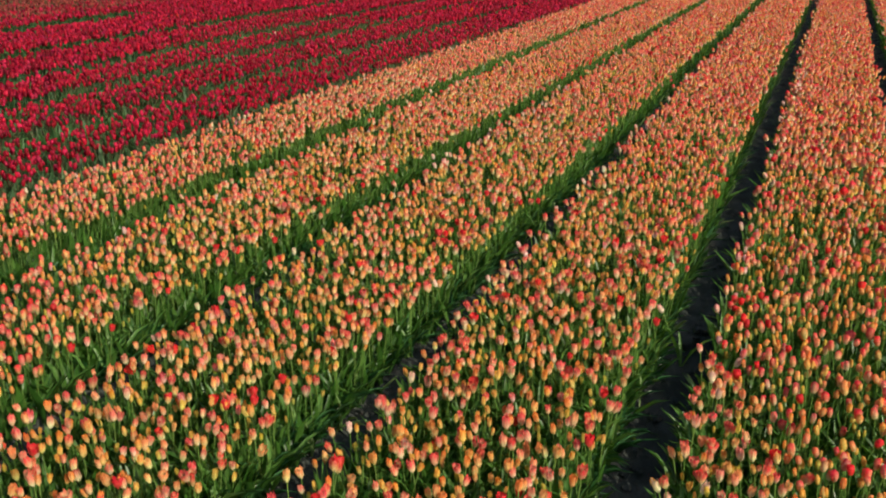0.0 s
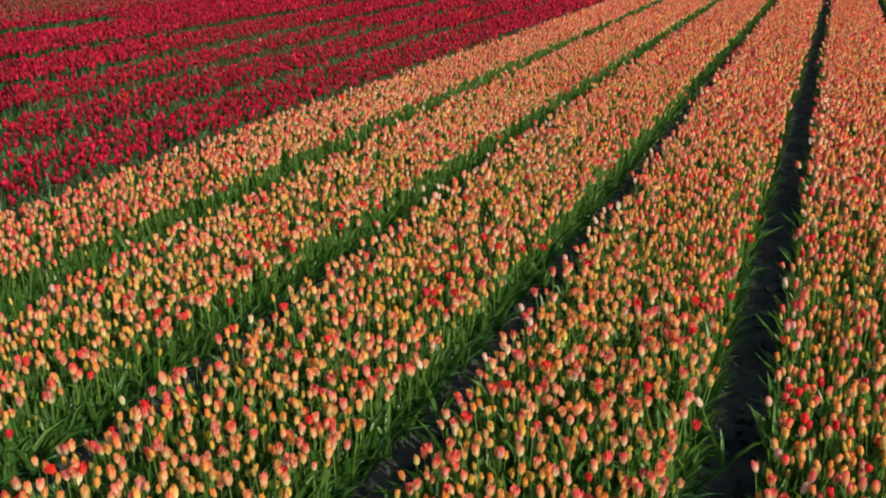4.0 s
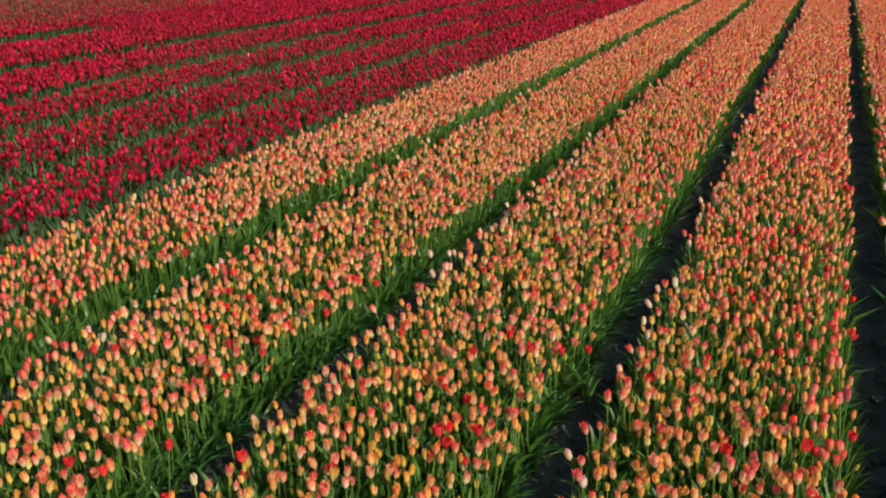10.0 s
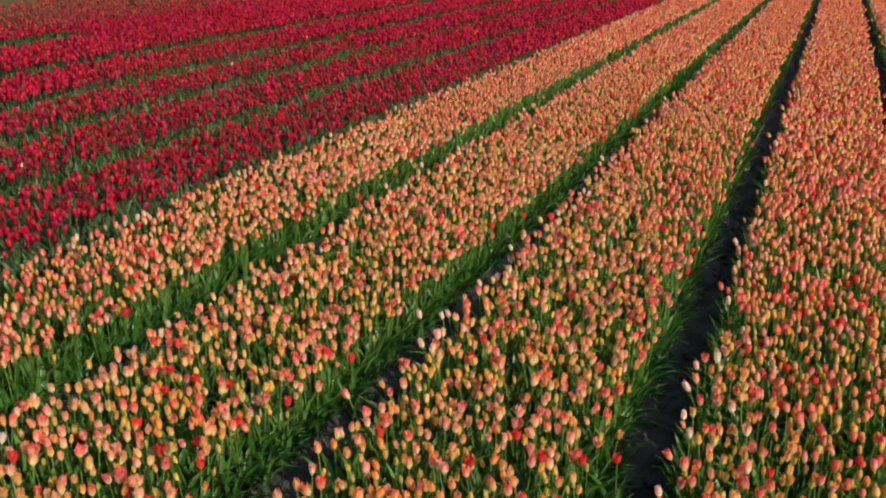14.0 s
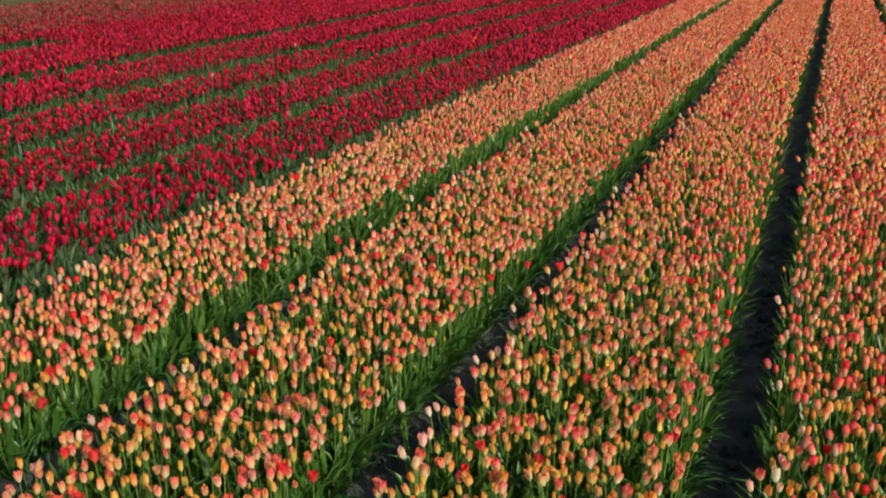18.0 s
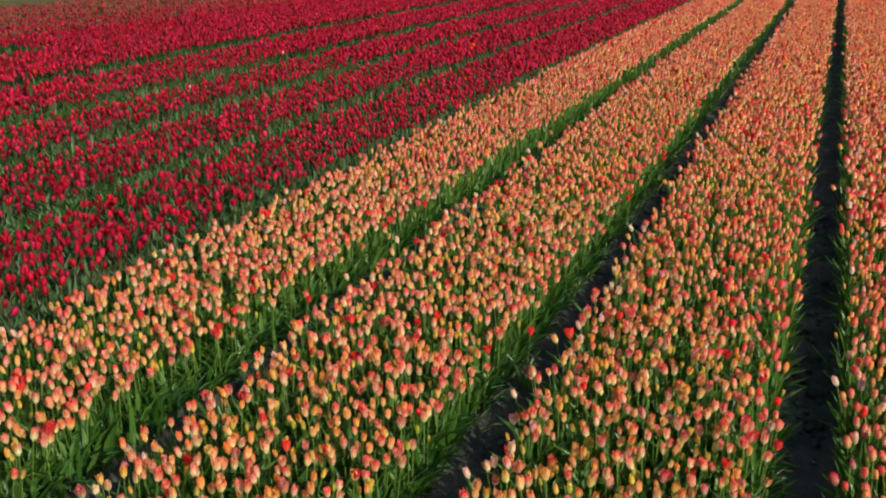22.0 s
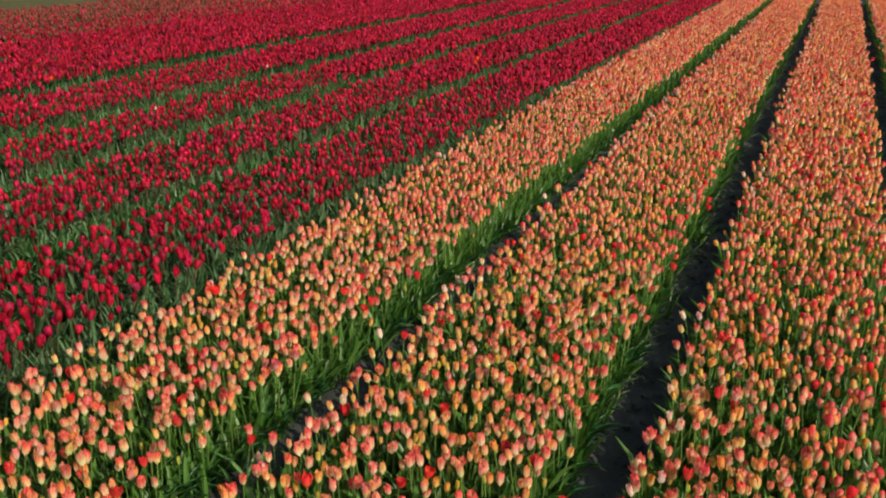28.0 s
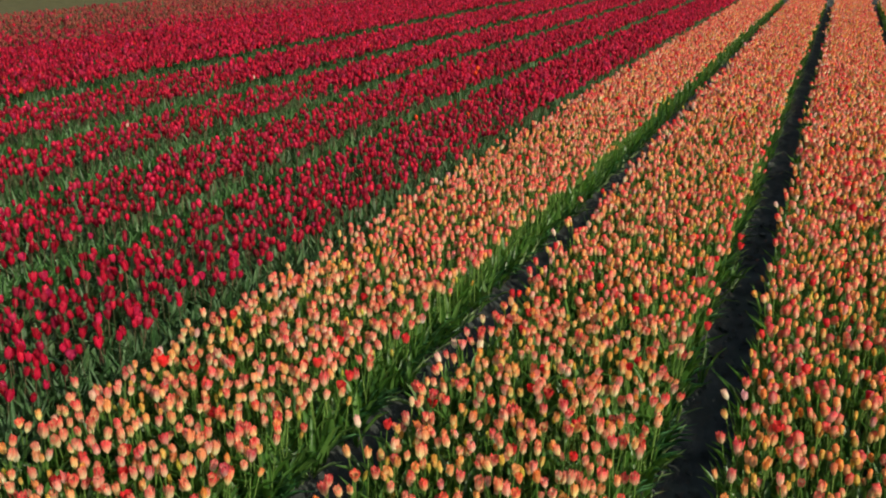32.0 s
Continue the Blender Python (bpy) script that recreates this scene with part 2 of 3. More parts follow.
WIDE, HIGH = {False: 0.0325, True: 0.039}, {False: 0.0535, True: 0.057}


def overlooked(x, y):
    """The strip of the field that the walk overlooks, by the plan."""
    return (y > -0.93 * x - 1.6) & (y > 1.2) & (y < 45) & (x < 1.2 + 0.045 * y)


def plant_bed(x0, x1, y0, y1, spacing, red):
    """Where the plants of a bed stand, and the look of each."""
    nx, ny = max(1, round((x1 - x0) / spacing)), round((y1 - y0) / spacing)
    gx, gy = np.meshgrid((np.arange(nx) + 0.5) / nx, (np.arange(ny) + 0.5) / ny)
    x = x0 + gx.ravel() * (x1 - x0) + rng.uniform(-0.48, 0.48, nx * ny) * spacing
    y = y0 + gy.ravel() * (y1 - y0) + rng.uniform(-0.48, 0.48, nx * ny) * spacing
    bare = smooth_noise(x, y, 0.55, 5 if red else 6)
    keep = rng.uniform(0, 1, len(x)) > np.clip((0.10 if red else 0.07) + 0.14 * bare, 0, 0.6)
    keep &= smooth_noise(x, y, 0.33, 31) < (1.55 if red else 1.75)
    keep &= np.hypot(x + 6.72, y - 15.35) > 0.14
    keep &= (x > -17.0) | (rng.uniform(0, 1, len(x)) < np.where(x < -18.6, 0.40, 0.6))
    keep &= overlooked(x, y) | (rng.uniform(0, 1, len(x)) < 0.6)
    x, y = x[keep], y[keep]
    n = len(x)
    kinds = RED_KINDS if red else ORANGE_KINDS
    share = np.array([k[0] for k in kinds])
    kind = rng.choice(len(kinds), n, p=share / share.sum())
    if red:  # distance haze put into the colour: far beds get duller, browner blossoms
        kind = np.where((x < -16.9) & (rng.uniform(0, 1, n) < np.where(x < -18.6, 0.9, 0.55)), 4, kind)
    else:  # patches of the field lean to pink or to yellow
        patch = smooth_noise(x, y, 1.3, 21) + 0.5 * smooth_noise(x, y, 0.35, 22) - 0.9 * np.clip((-x - 3.0) / 1.5, -0.4, 1)
        luck = rng.uniform(0, 1, n)
        kind = np.where((x < -4.6) & (luck < 0.65) & ((kind == 2) | (kind == 5)), 1, kind)
        kind = np.where((patch > 0.5) & (luck < 0.30) & (kind == 0), 5, kind)
        kind = np.where((patch > 0.2) & (luck > 0.75) & (kind == 1), 2, kind)
        kind = np.where((patch < -0.5) & (luck < 0.35) & (kind == 0), 1, kind)
        kind = np.where((patch < -0.6) & (luck > 0.7) & (kind == 2), 3, kind)
        kind = np.where((y > 9.5) & (luck < 0.35) & ((kind == 5) | (kind == 6)), 1, kind)
        kind = np.where((y < 8.5) & (luck > 0.72) & (kind == 1), 5, kind)
        edge = rng.uniform(0, 1, n)  # rosier along the edges
        kind = np.where((x < x0 + 0.09) & (edge < 0.14), 7, np.where((x < x0 + 0.09) & (edge < 0.32), 3, kind))
        kind = np.where((x > x1 - 0.2) & (edge > 0.87), 3, kind)
    lx = rng.normal(-0.02, 0.10, n)
    lx -= np.where((x < x0 + 0.06) & (rng.uniform(0, 1, n) < 0.05), rng.uniform(0.1, 0.32, n), 0)
    return {"x": x, "y": y, "kind": kind, "n": n, "red": red,
            "tall": (rng.normal(0.345, 0.026, n) + 0.012 * smooth_noise(x, y, 0.8, 9) - (0 if red else 1) * np.where(kind == 5, 0.035, np.where(kind == 6, 0.05, 0))).clip(0.24, 0.43),
            "turn": rng.uniform(0, 6.283, n), "lx": lx, "ly": rng.normal(0.0, 0.10, n),
            "size": rng.normal(1.0, 0.10, n).clip(0.75, 1.3), "jit": (rng.normal(1, 0.10, (n, 1, 3)) * rng.normal(1, 0.22 if red else 0.08, (n, 1, 1))).clip(0.55, 1.45)}


def pick(p, mask):
    out = {k: (v[mask] if isinstance(v, np.ndarray) else v) for k, v in p.items()}
    out["n"] = int(mask.sum())
    return out


def stem_tops(p):
    return np.stack([p["x"] + np.sin(p["lx"]) * p["tall"], p["y"] + np.sin(p["ly"]) * p["tall"], 0.03 + p["tall"] * np.cos(p["lx"])], -1)


def blend(foot, belly, lip, up, edge):
    """The flame on a petal: pale foot and rim, deeper belly and lip."""
    low, high = np.clip((up - 0.26) / 0.36, 0, 1), np.clip((up - 0.58) / 0.32, 0, 1)
    c = foot + (belly - foot) * low + (lip - belly) * high
    return c + (foot - c) * 0.36 * edge * (1 - 0.35 * up)


def blossoms_mesh(p, level, grow=1.0):
    v, tris, up, flare, edge = BLOSSOM[level]
    kinds = RED_KINDS if p["red"] else ORANGE_KINDS
    tab = np.array([[*k[1], *k[2], *k[3], k[4], k[5], k[6]] for k in kinds])[p["kind"]]
    wide = WIDE[p["red"]] * p["size"] * tab[:, 9] * grow
    high = HIGH[p["red"]] * p["size"] * tab[:, 10] * grow
    opening = (tab[:, 11:12] * rng.uniform(0.4, 1.9, (p["n"], 1)) + (rng.uniform(0, 1, (p["n"], 1)) < 0.10) * 0.35).clip(0, 0.8)
    w = wide[:, None] * (1 + flare[None] * opening * 0.9)
    if level == 0:  # every petal ends a little differently
        w = w * (1 + (0.03 + 0.13 * up[None]) * rng.normal(0, 1, (p["n"], len(v))).clip(-1.8, 1.8))
        high = high[:, None] * (1 + 0.07 * up[None] * rng.normal(0, 1, (p["n"], len(v))).clip(-1.8, 1.8))
    else:
        high = high[:, None]
    loc = np.stack([v[None, :, 0] * w, v[None, :, 1] * w, v[None, :, 2] * high], -1)
    rot = turned(p["turn"], p["lx"] * 1.6, p["ly"] * 1.6)
    co = np.einsum("nij,nvj->nvi", rot, loc) + stem_tops(p)[:, None]
    u = up[None, :, None].clip(0, 1)
    foot, belly, lip = tab[:, None, 0:3], tab[:, None, 3:6], tab[:, None, 6:9]
    tint = blend(foot, belly, lip, u, edge[None, :, None]) * p["jit"] * np.array((1.06, 1.06, 1.06) if p["red"] else (1.0, 1.0, 0.88)) * rng.normal(1, 0.10, (p["n"], len(v), 1)).clip(0.75, 1.25)
    return mesh_of("blossoms", co.reshape(-1, 3), join(p["n"], tris, len(v)), PETAL, tint.clip(0, 0.95).reshape(-1, 3))


def stems_mesh(p):
    v, tris = STEMS
    thick = 0.0032 * p["size"]
    loc = np.stack([v[None, :, 0] * thick[:, None], v[None, :, 1] * thick[:, None], v[None, :, 2] * p["tall"][:, None]], -1)
    base = np.stack([p["x"], p["y"], np.full(p["n"], 0.03)], -1)
    shift = stem_tops(p) - base - np.stack([0 * p["x"], 0 * p["x"], p["tall"]], -1)
    co = loc + base[:, None] + v[None, :, 2:3] * shift[:, None]
    return mesh_of("stems", co.reshape(-1, 3), join(p["n"], tris, len(v)), STEM_RED if p["red"] else STEM)


def leaves_mesh(x, y, count, level, mat, lean=0.0, length=0.27, width=0.034, flat=0.25, z=0.02, arch=(0.15, 1.0), spread=0.0):
    """Leaves in tufts of count at every place; lean tips all of them towards +x, spread turns them that way within so many radians."""
    v, tris = LEAFS[level]
    x, y = np.repeat(x, count), np.repeat(y, count)
    n = len(x)
    long = (rng.normal(length, length * 0.16, n)).clip(length * 0.5, length * 1.4)
    wide = width * rng.uniform(0.7, 1.3, n)
    bend = rng.uniform(*arch, n)
    loc = np.stack([v[None, :, 0] * (long * bend)[:, None], v[None, :, 1] * wide[:, None],
                    v[None, :, 2] * long[:, None] * (1 - 0.16 * bend[:, None] * v[None, :, 2])], -1)
    turn = rng.normal(0, spread, n) if spread else rng.uniform(0, 6.283, n)
    tip = np.abs(rng.normal(0, flat, n))
    rot = turned(turn, np.cos(turn) * tip + lean * rng.uniform(0.3, 1.5, n), np.sin(turn) * tip)
    base = np.stack([x + rng.normal(0, 0.012, n), y + rng.normal(0, 0.012, n), np.full(n, z)], -1)
    co = np.einsum("nij,nvj->nvi", rot, loc) + base[:, None]
    return mesh_of("leaves", co.reshape(-1, 3), join(n, tris, len(v)), mat)


# ---- ground ----
def build_ground():
    fur = sorted([(b[0] - 0.17) for b in ORANGE + RED] + [4.29])
    xs = {-3000.0, -700.0, -150.0, -60.0, -35.0, -26.0, -23.0, 5.2, 12.0, 30.0, 120.0, 700.0, 3000.0}
    for f in fur:
        fine = 0.035 if -6.4 < f < 1.6 else 0.11
        xs |= {round(float(v), 3) for v in np.arange(f - 0.24, f + 0.245, fine)}
    xs = np.array(sorted(xs))
    ys = np.array([-3000, -700, -150, -40, -12, -7] + list(np.arange(-6, 1, 0.3)) + list(np.arange(1, 24, 0.09)) + list(np.arange(24, 50, 0.4)) + [56, 80, 150, 700, 3000.0])
    gx, gy = np.meshgrid(xs, ys)
    near = np.min(np.abs(gx[..., None] - np.array(fur)), -1)
    field = (gx > -23.2) & (gx < 4.6) & (gy > -6) & (gy < 50)
    z = np.where(field, 0.045 * np.clip((near - 0.08) / 0.12, 0, 1), 0.0)
    z += field * (0.011 * smooth_noise(gx, gy, 0.22, 1) + 0.011 * smooth_noise(gx, gy, 0.11, 2) + 0.006 * rng.uniform(-1, 1, gx.shape))
    nx, ny = len(xs), len(ys)
    i = (np.arange(ny - 1)[:, None] * nx + np.arange(nx - 1)[None]).ravel()
    tris = np.concatenate([np.stack([i, i + 1, i + nx + 1], -1), np.stack([i, i + nx + 1, i + nx], -1)])
    me = mesh_of("ground", np.stack([gx.ravel(), gy.ravel(), z.ravel()], -1), tris, SOIL)
    tagged(new("ground", me), "dark bare peaty soil of a flower field with furrows", "ground", kind="structure")


build_ground()


def build_clods():
    """Crumbs of soil on the floor of the furrows that the walk passes."""
    ico = bmesh.new()
    bmesh.ops.create_icosphere(ico, subdivisions=1, radius=1.0)
    ico.verts.ensure_lookup_table()
    v, tris = np.array([p.co for p in ico.verts]), np.array([[p.index for p in f.verts] for f in ico.faces])
    ico.free()
    x, y = [], []
    for f, y0, y1 in ((-0.19, 2.5, 9.0), (-1.64, 2.5, 15.0), (-3.13, 4.5, 17.0), (-4.64, 7.0, 17.0)):
        n = round((y1 - y0) * 34)
        x.append(f + rng.normal(0, 0.075, n)), y.append(rng.uniform(y0, y1, n))
    x, y = np.concatenate(x), np.concatenate(y)
    n = len(x)
    size = rng.gamma(2.2, 0.0062, n).clip(0.006, 0.04)
    shape = 1 + rng.normal(0, 0.22, (n, len(v), 1)).clip(-0.5, 0.5)
    co = v[None] * shape * size[:, None, None] * np.array([1, 1, 0.7]) + np.stack([x, y, 0.012 + 0.3 * size], -1)[:, None]
    me = mesh_of("clods", co.reshape(-1, 3), join(n, tris, len(v)), SOIL, smooth=False)
    tagged(new("soil_clods", me), "dark crumbly clods of soil lying in the furrows", "soil", kind="stuff")


build_clods()


# ---- beds ----
def level_of(x, y):
    """Coarser plants with the distance from the camera's strip of the field, taken as a plain diagonal band of the plan."""
    u = x + 0.385 * y
    seen = overlooked(x, y)
    close = (u > np.where(x < -6.4, -3.6, -2.1)) & (u < 1.9) & (y < 13.2)
    middle = (u > np.where(x < -6.4, -5.8, -5.0)) & (u < 3.7) & (y < 20)
    return np.where(~seen, 3, np.where(close, 0, np.where(middle, 1, 2)))


# stretches of four beds in which every plant stands by itself
SINGLE = [(-1.48, -0.35, 3.45, 3.69), (-2.96, -1.80, 6.9, 7.14), (-4.46, -3.30, 10.3, 10.54), (-7.36, -6.24, 10.3, 10.6)]


def shared_petals(red):
    out = []
    for share, foot, belly, lip, wide, high, opening in (RED_KINDS if red else ORANGE_KINDS):
        pair = []
        for inner in (0, 1):
            v, tris, up, flare, edge = petal_shape(inner)
            w = v * np.stack([1 + flare * opening * 0.9, 1 + flare * opening * 0.9, np.ones(len(v))], -1)
            tint = blend(np.array(foot), np.array(belly), np.array(lip), up[:, None], edge[:, None])
            pair.append(mesh_of("petal", w, tris, PETAL, tint))
        out.append(pair)
    return out


LONE_PETALS = {r: shared_petals(r) for r in (False, True)}
LONE_STEM = {r: mesh_of("stem", *STEMS, STEM_RED if r else STEM) for r in (False, True)}
LONE_LEAF = {r: mesh_of("leaf", *LEAFS[0], LEAF_BLUE if r else LEAF) for r in (False, True)}
KIND_WORDS = ["salmon orange tulip with a pale foot", "pink and cream tulip", "warm orange tulip", "rose red tulip with a cream foot",
              "wide open scarlet tulip", "slim yellow orange tulip", "closed greenish yellow tulip bud", "pale pink tulip leaning over the furrow"]


def plant_tulips(p):
    tops = stem_tops(p)
    for i in range(p["n"]):
        k, red, size = int(p["kind"][i]), p["red"], float(p["size"][i])
        base = Vector((p["x"][i], p["y"][i], 0.03))
        tulip = new("tulip")
        tulip.location = base
        words = "crimson red tulip" if red else KIND_WORDS[k]
        tagged(tulip, words + " on a green stem", "tulip", "red tulips" if red else "orange tulips")
        way = Vector(tops[i]) - base
        stem = part("stem", LONE_STEM[red], tulip)
        stem.matrix_basis = way.to_track_quat("Z", "Y").to_matrix().to_4x4() @ Matrix.Diagonal((0.0032 * size, 0.0032 * size, way.length, 1))
        shares = (RED_KINDS if red else ORANGE_KINDS)[k]
        wide, high = WIDE[red] * size * shares[4], HIGH[red] * size * shares[5]
        lean = Euler((-float(p["ly"][i]) * 1.6, float(p["lx"][i]) * 1.6, 0)).to_matrix().to_4x4()
        for j in range(6):
            petal = part("petal", LONE_PETALS[red][k][j % 2], tulip)
            spin = Matrix.Rotation(float(p["turn"][i]) + j * math.pi / 3 + float(rng.normal(0, 0.06)), 4, "Z")
            petal.matrix_basis = Matrix.Translation(way) @ lean @ spin @ Matrix.Diagonal((wide, wide, high * float(rng.uniform(0.95, 1.05)), 1))
        for j in range(3):
            leaf = part("leaf", LONE_LEAF[red], tulip)
            long = float(rng.normal(0.31, 0.04))
            leaf.matrix_basis = (Matrix.Rotation(j * 1.6 + float(rng.uniform(-0.5, 0.5)), 4, "Z") @ Matrix.Rotation(abs(float(rng.normal(0, 0.2))), 4, "Y")
                                 @ Matrix.Translation((0.004, 0, -0.01)) @ Matrix.Diagonal((long * float(rng.uniform(0.2, 1.0)), 0.030 * float(rng.uniform(0.7, 1.3)), long, 1)))


LONE = []


def build_bed(x0, x1, red, y0=Y_NEAR):
    bed = new("tulip_bed")
    bed.location = ((x0 + x1) / 2, 0, 0)
    tagged(bed, "raised bed of crimson red tulips in full bloom" if red else "raised bed of salmon orange tulips in full bloom",
           "flower bed", "red tulip beds" if red else "orange tulip beds", "stuff")
    y1 = Y_FAR if not red else min(Y_FAR, 46 + 0.6 * (x0 + 6))
    inset = 0.045 if x1 < -7 else 0.0
    p = plant_bed(x0 + inset, x1 - (inset if red else 0.03), y0, y1, 0.084 if red else 0.062, red)
    lv = level_of(p["x"], p["y"])
    for a0, a1, b0, b1 in SINGLE:
        if a0 == x0:
            inside = (p["y"] > b0) & (p["y"] < b1)
            LONE.append(pick(p, inside))
            lv = np.where(inside, 9, lv)
    green = LEAF_HAZY if x1 < -18.5 else LEAF_BLUE if red else LEAF
    tint = "crimson cups" if red else "salmon, orange and pink cups"
    for k in range(4):
        q = pick(p, lv == k)
        if not q["n"]:
            continue
        meshes = [("blossoms", blossoms_mesh(q, k, (1.0, 1.08, 1.46 if red else 1.28, 1.5)[k]), tint)]
        if k < 2:
            meshes.append(("stems", stems_mesh(q), ""))
        meshes.append(("leaves", leaves_mesh(q["x"], q["y"], (3, 2, 2, 2)[k], k, green, length=0.40 if red else 0.35, width=(0.036, 0.044, 0.05, 0.09)[k] * (1.15 if red else 1.0), flat=0.17), ""))
        # leafy shoots without a flower along the furrows beside the bed
        step = (0.022, 0.035, 0.06, 0.12)[k]
        ys = np.arange(y0, y1, step)
        if red:  # the red beds' furrows are overgrown
            ys = np.repeat(ys, 2 if x1 > -7 else 3)
            xs = x1 + rng.uniform(-0.08, (0.12 if x1 > -7 else 0.20) if x1 > -15.5 else 0.9, len(ys))
            m = level_of(xs, ys) == k
            shoots = leaves_mesh(xs[m], ys[m], 3, k, green if x1 > -7 or x1 < -18.5 else LEAF_FURROW, lean=0.05, length=0.38, width=(0.024, 0.032, 0.055, 0.09)[k], flat=0.17, arch=(0.1, 0.9))
        else:
            xs = x1 + rng.uniform(-0.25, -0.06, len(ys))
            m = level_of(xs, ys) == k
            shoots = leaves_mesh(xs[m], ys[m], (5, 4, 4, 4)[k], k, LEAF_SHOOT, lean=0.08, length=0.26, width=(0.015, 0.024, 0.045, 0.07)[k], flat=0.18, arch=(0.2, 1.6), spread=1.1)
        meshes.append(("leaves", shoots, "green shoots without flowers"))
        # x0 edge: extra leaves added densely to keep the sun off the furrow
        ys = np.arange(y0, y1, step)
        xs = x0 + rng.uniform(0.02, 0.10, len(ys))
        keep = level_of(xs, ys) == k
        meshes.append(("leaves", leaves_mesh(xs[keep], ys[keep], (4, 5, 5, 5)[k], k if red or k == 3 else min(k, 1), LEAF_FURROW if -18.5 < x1 < -7 else green, lean=0.0, length=(0.29, 0.31, 0.33, 0.33)[k], width=(0.028, 0.042, 0.075, 0.1)[k], arch=(0.1, 0.6)), "green shoots without flowers"))
        if not red:  # blades hang over bare soil: pale dry at x0, coloured as sunlit at x1
            ys = rng.uniform(max(y0, 1.2), y1, round((y1 - y0) * 7))
            side = rng.uniform(0, 1, len(ys)) < 0.7
            for here, x, lean in ((side, x1 - 0.04, 0.5), (~side, x0 + 0.03, -0.6)):
                here = here & (level_of(np.full(len(ys), x), ys) == k)
                if here.any():
                    meshes.append(("leaves", leaves_mesh(np.full(here.sum(), x), ys[here], 1, k, LEAF_PALE, lean=lean, length=0.24, width=(0.016, 0.022, 0.03, 0.04)[k], flat=0.1, arch=(0.2, 1.2)), "pale dry blades and blades coloured as sunlit over the furrow"))
        for name, me, label in meshes:
            ob = part(name, me, bed, label)
            ob.matrix_parent_inverse = Matrix.Translation(bed.location).inverted()
            tagged(ob, kind="stuff")


for a, b in ORANGE:
    build_bed(a, b, False)
for a, b in RED:
    build_bed(a, b, True)

# the wide gap between two red beds closes further on
build_bed(-16.22, -15.08, True, 18.8)

# blooms that stand out: scarlet ones, mostly along the edges of the beds, and pale ones that hang over the furrows
SCARLET = [(-3.27, 3.67), (-3.30, 3.37), (-2.34, 6.41), (-1.97, 5.81), (-0.36, 4.96), (-0.38, 6.69), (-0.37, 7.90), (-2.03, 3.26),
           (-0.46, 4.09), (-3.39, 7.45), (-3.25, 7.49), (-3.43, 6.70), (-3.59, 6.32), (-3.36, 6.31), (-2.29, 6.34), (-2.04, 6.95),
           (-1.87, 7.06), (-1.73, 7.12), (-1.86, 7.67), (-3.23, 5.33), (-0.41, 8.60), (-0.38, 7.86), (-3.33, 6.97), (-3.23, 14.87),
           (-3.20, 10.26), (-2.00, 9.30), (-1.92, 10.20), (-4.83, 9.52), (-4.93, 9.86), (-5.38, 8.63), (-4.06, 8.77), (-1.80, 9.54),
           (-4.61, 10.16), (-4.83, 11.79), (-4.78, 12.36), (-3.80, 12.99), (-3.25, 13.22), (-3.25, 14.94), (-5.14, 11.86), (-4.46, 11.46)]
PALE = [(-1.55, 10.36), (-4.51, 12.21), (-4.56, 14.52), (-3.05, 16.04), (-3.01, 8.82), (-4.59, 11.39), (-1.54, 7.96), (-0.37, 5.27)]


def chosen(places, kind, size, lean):
    xy = np.array(places)
    n = len(xy)
    lx = rng.normal(lean, 0.06, n)
    tall = rng.normal(0.355, 0.012, n)
    return {"x": xy[:, 0] - np.sin(lx) * tall, "y": xy[:, 1], "kind": np.full(n, kind), "n": n, "red": False, "tall": tall,
            "turn": rng.uniform(0, 6.283, n), "lx": lx, "ly": rng.normal(0, 0.06, n), "size": rng.normal(size, 0.08, n)}


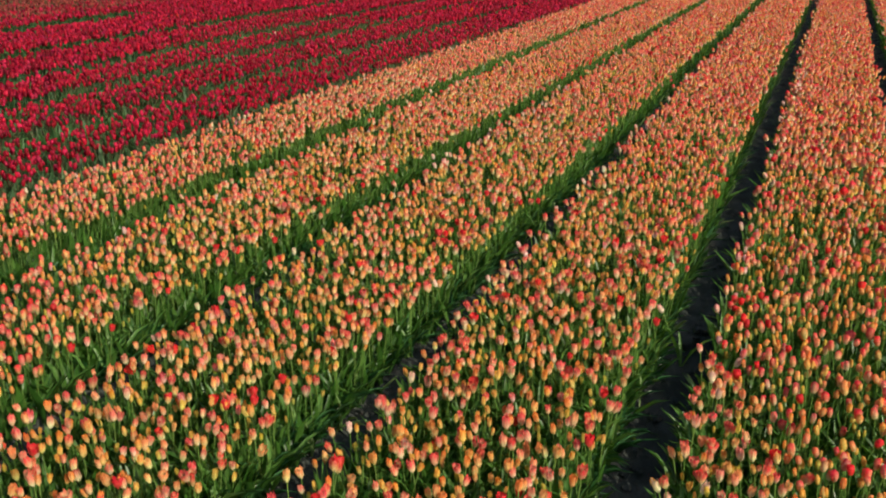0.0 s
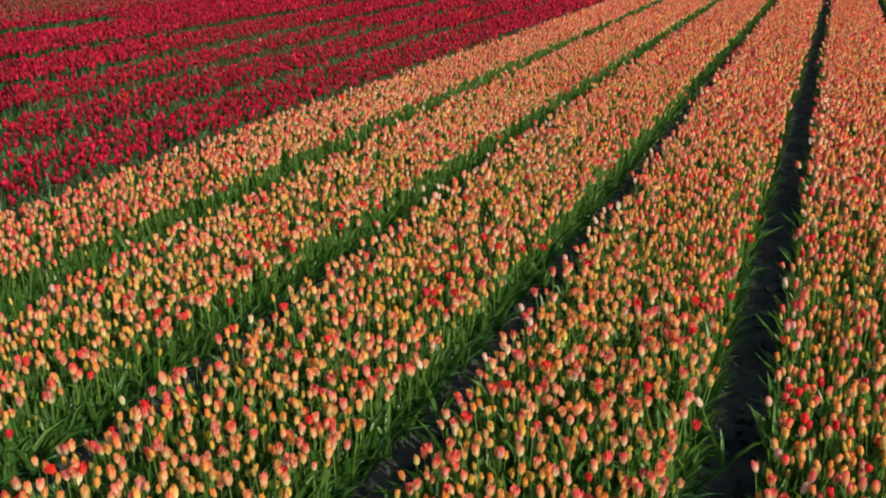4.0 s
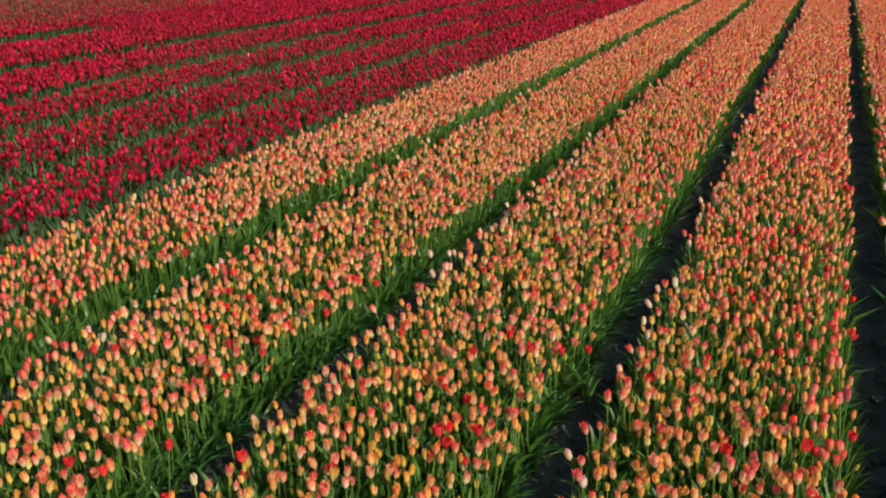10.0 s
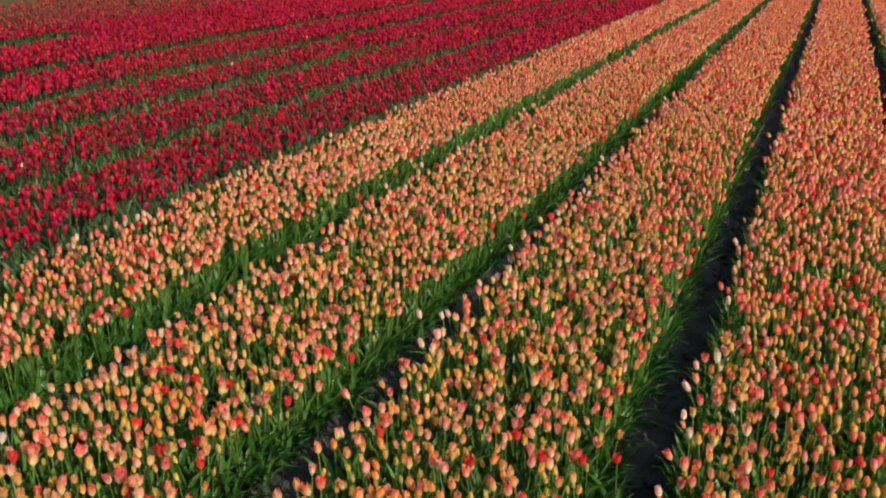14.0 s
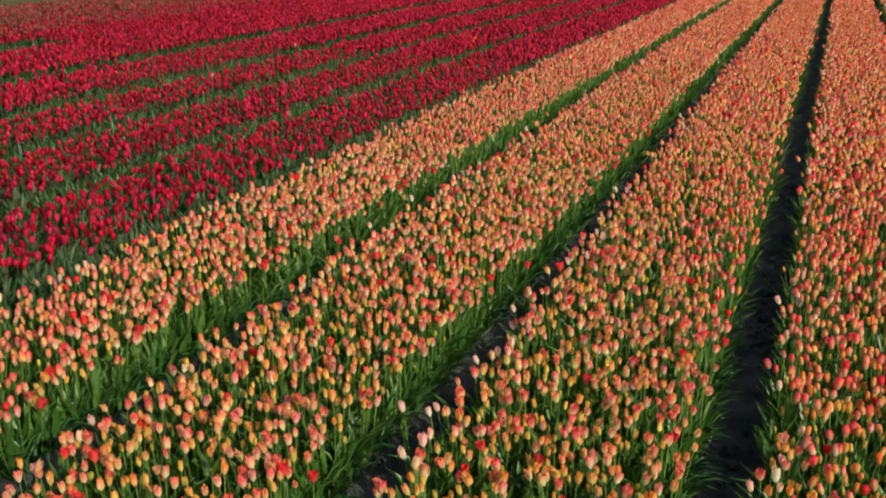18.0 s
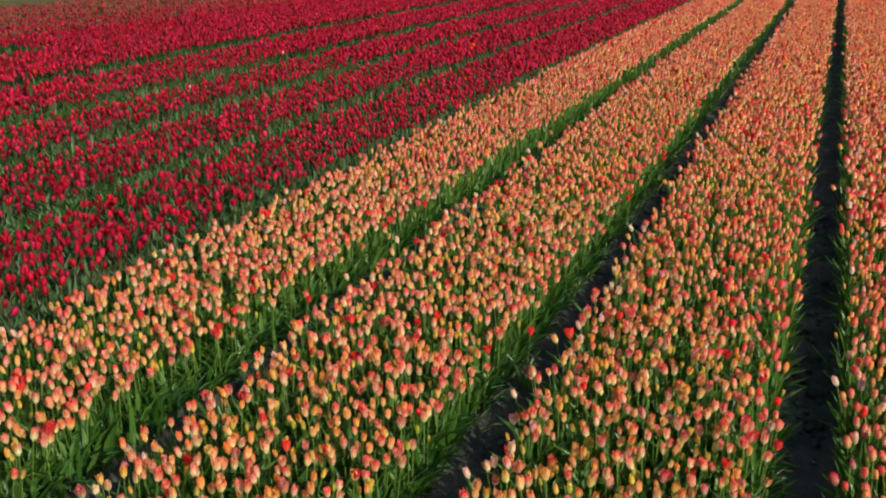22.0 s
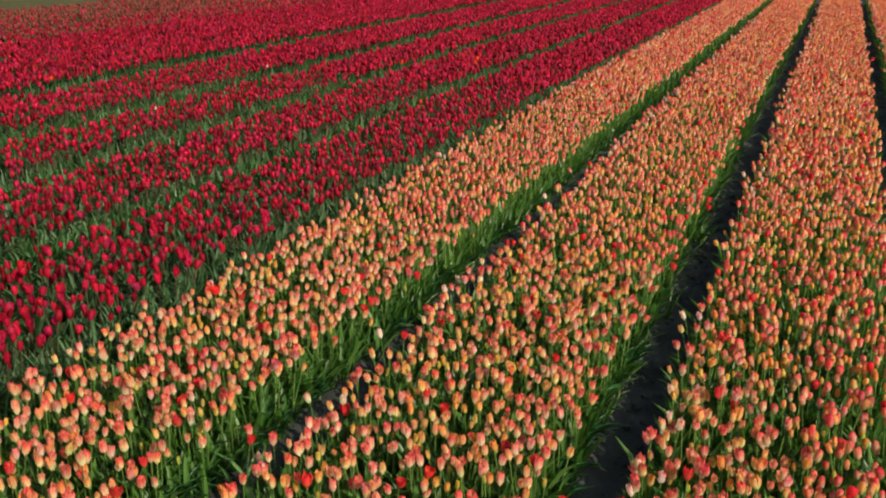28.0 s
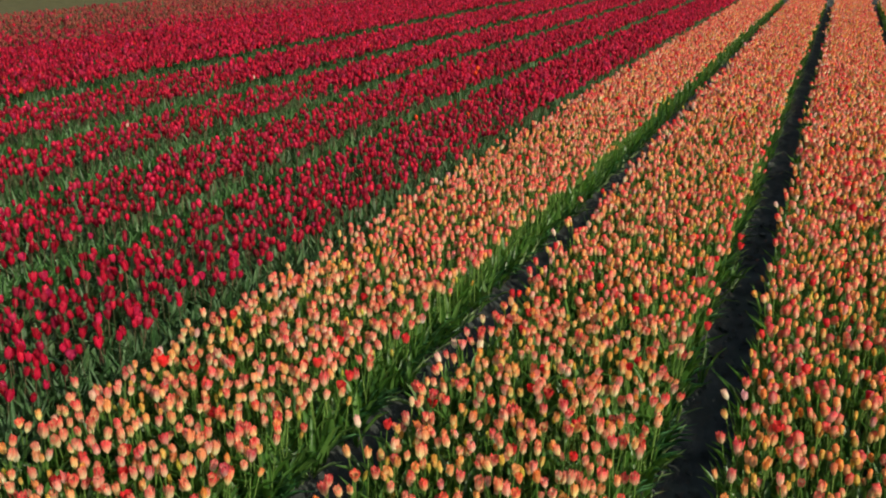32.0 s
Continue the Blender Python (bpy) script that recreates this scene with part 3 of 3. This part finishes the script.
CRIMSON = [(-1.84, 4.97), (-2.04, 4.85), (-1.89, 6.22), (-1.21, 6.42), (-0.79, 6.11), (-0.73, 4.86), (-2.53, 5.96), (-3.48, 7.56),
           (-3.41, 7.78), (-2.94, 7.47), (-2.40, 10.13), (-1.94, 9.52), (-2.78, 8.81), (-3.79, 8.00), (-4.67, 10.26), (-4.53, 10.22),
           (-4.48, 10.96), (-3.36, 10.59), (-3.31, 11.51), (-2.99, 9.79), (-2.73, 10.80), (-3.96, 9.32), (-3.44, 9.62), (-3.41, 9.47)]
LEANING = [(-1.55, 6.03), (-1.52, 5.28), (-1.51, 6.89), (-1.81, 5.09), (-2.99, 8.25), (-3.17, 8.19), (-2.97, 7.79), (-3.05, 9.57), (-2.96, 10.53), (-4.44, 10.04)]
STRAYS = [(-8.06, 9.82), (-11.01, 20.07), (-10.20, 16.27)]  # orange tulips among the red ones
LONE.append(chosen(SCARLET, 4, 1.0, 0.02))
LONE.append(chosen(CRIMSON, 3, 1.1, 0.0))
LONE.append(chosen(LEANING, 7, 1.0, -0.2))
LONE.append(chosen(STRAYS, 7, 1.0, 0.0))
LONE.append(chosen(PALE, 7, 1.05, -0.35))
for p in LONE:
    plant_tulips(p)


PALE_LEAF = mesh_of("leaf", *LEAFS[0], LEAF_PALE)


def weed_clump(x, y, count, length):
    clump = new("weed_clump")
    clump.location = (x, y, 0.02)
    tagged(clump, "clump of pale green broad leaves in the furrow", "weed", "weeds in the furrows")
    for k in range(count):
        leaf = part("leaf", PALE_LEAF, clump)
        long = float(rng.normal(length, 0.04))
        leaf.matrix_basis = (Matrix.Rotation(k * 2.4 + float(rng.uniform(-0.4, 0.4)), 4, "Z") @ Matrix.Rotation(float(rng.uniform(0.05, 0.8)), 4, "Y")
                             @ Matrix.Diagonal((long * float(rng.uniform(0.6, 1.5)), 0.05 * float(rng.uniform(0.7, 1.3)), long, 1)))


for x, y, count, length in ((-7.45, 17.95, 26, 0.34), (-7.42, 15.04, 16, 0.30), (-7.44, 10.95, 14, 0.30), (-10.59, 15.5, 12, 0.28), (-4.63, 12.25, 9, 0.26)):
    weed_clump(x, y, count, length)
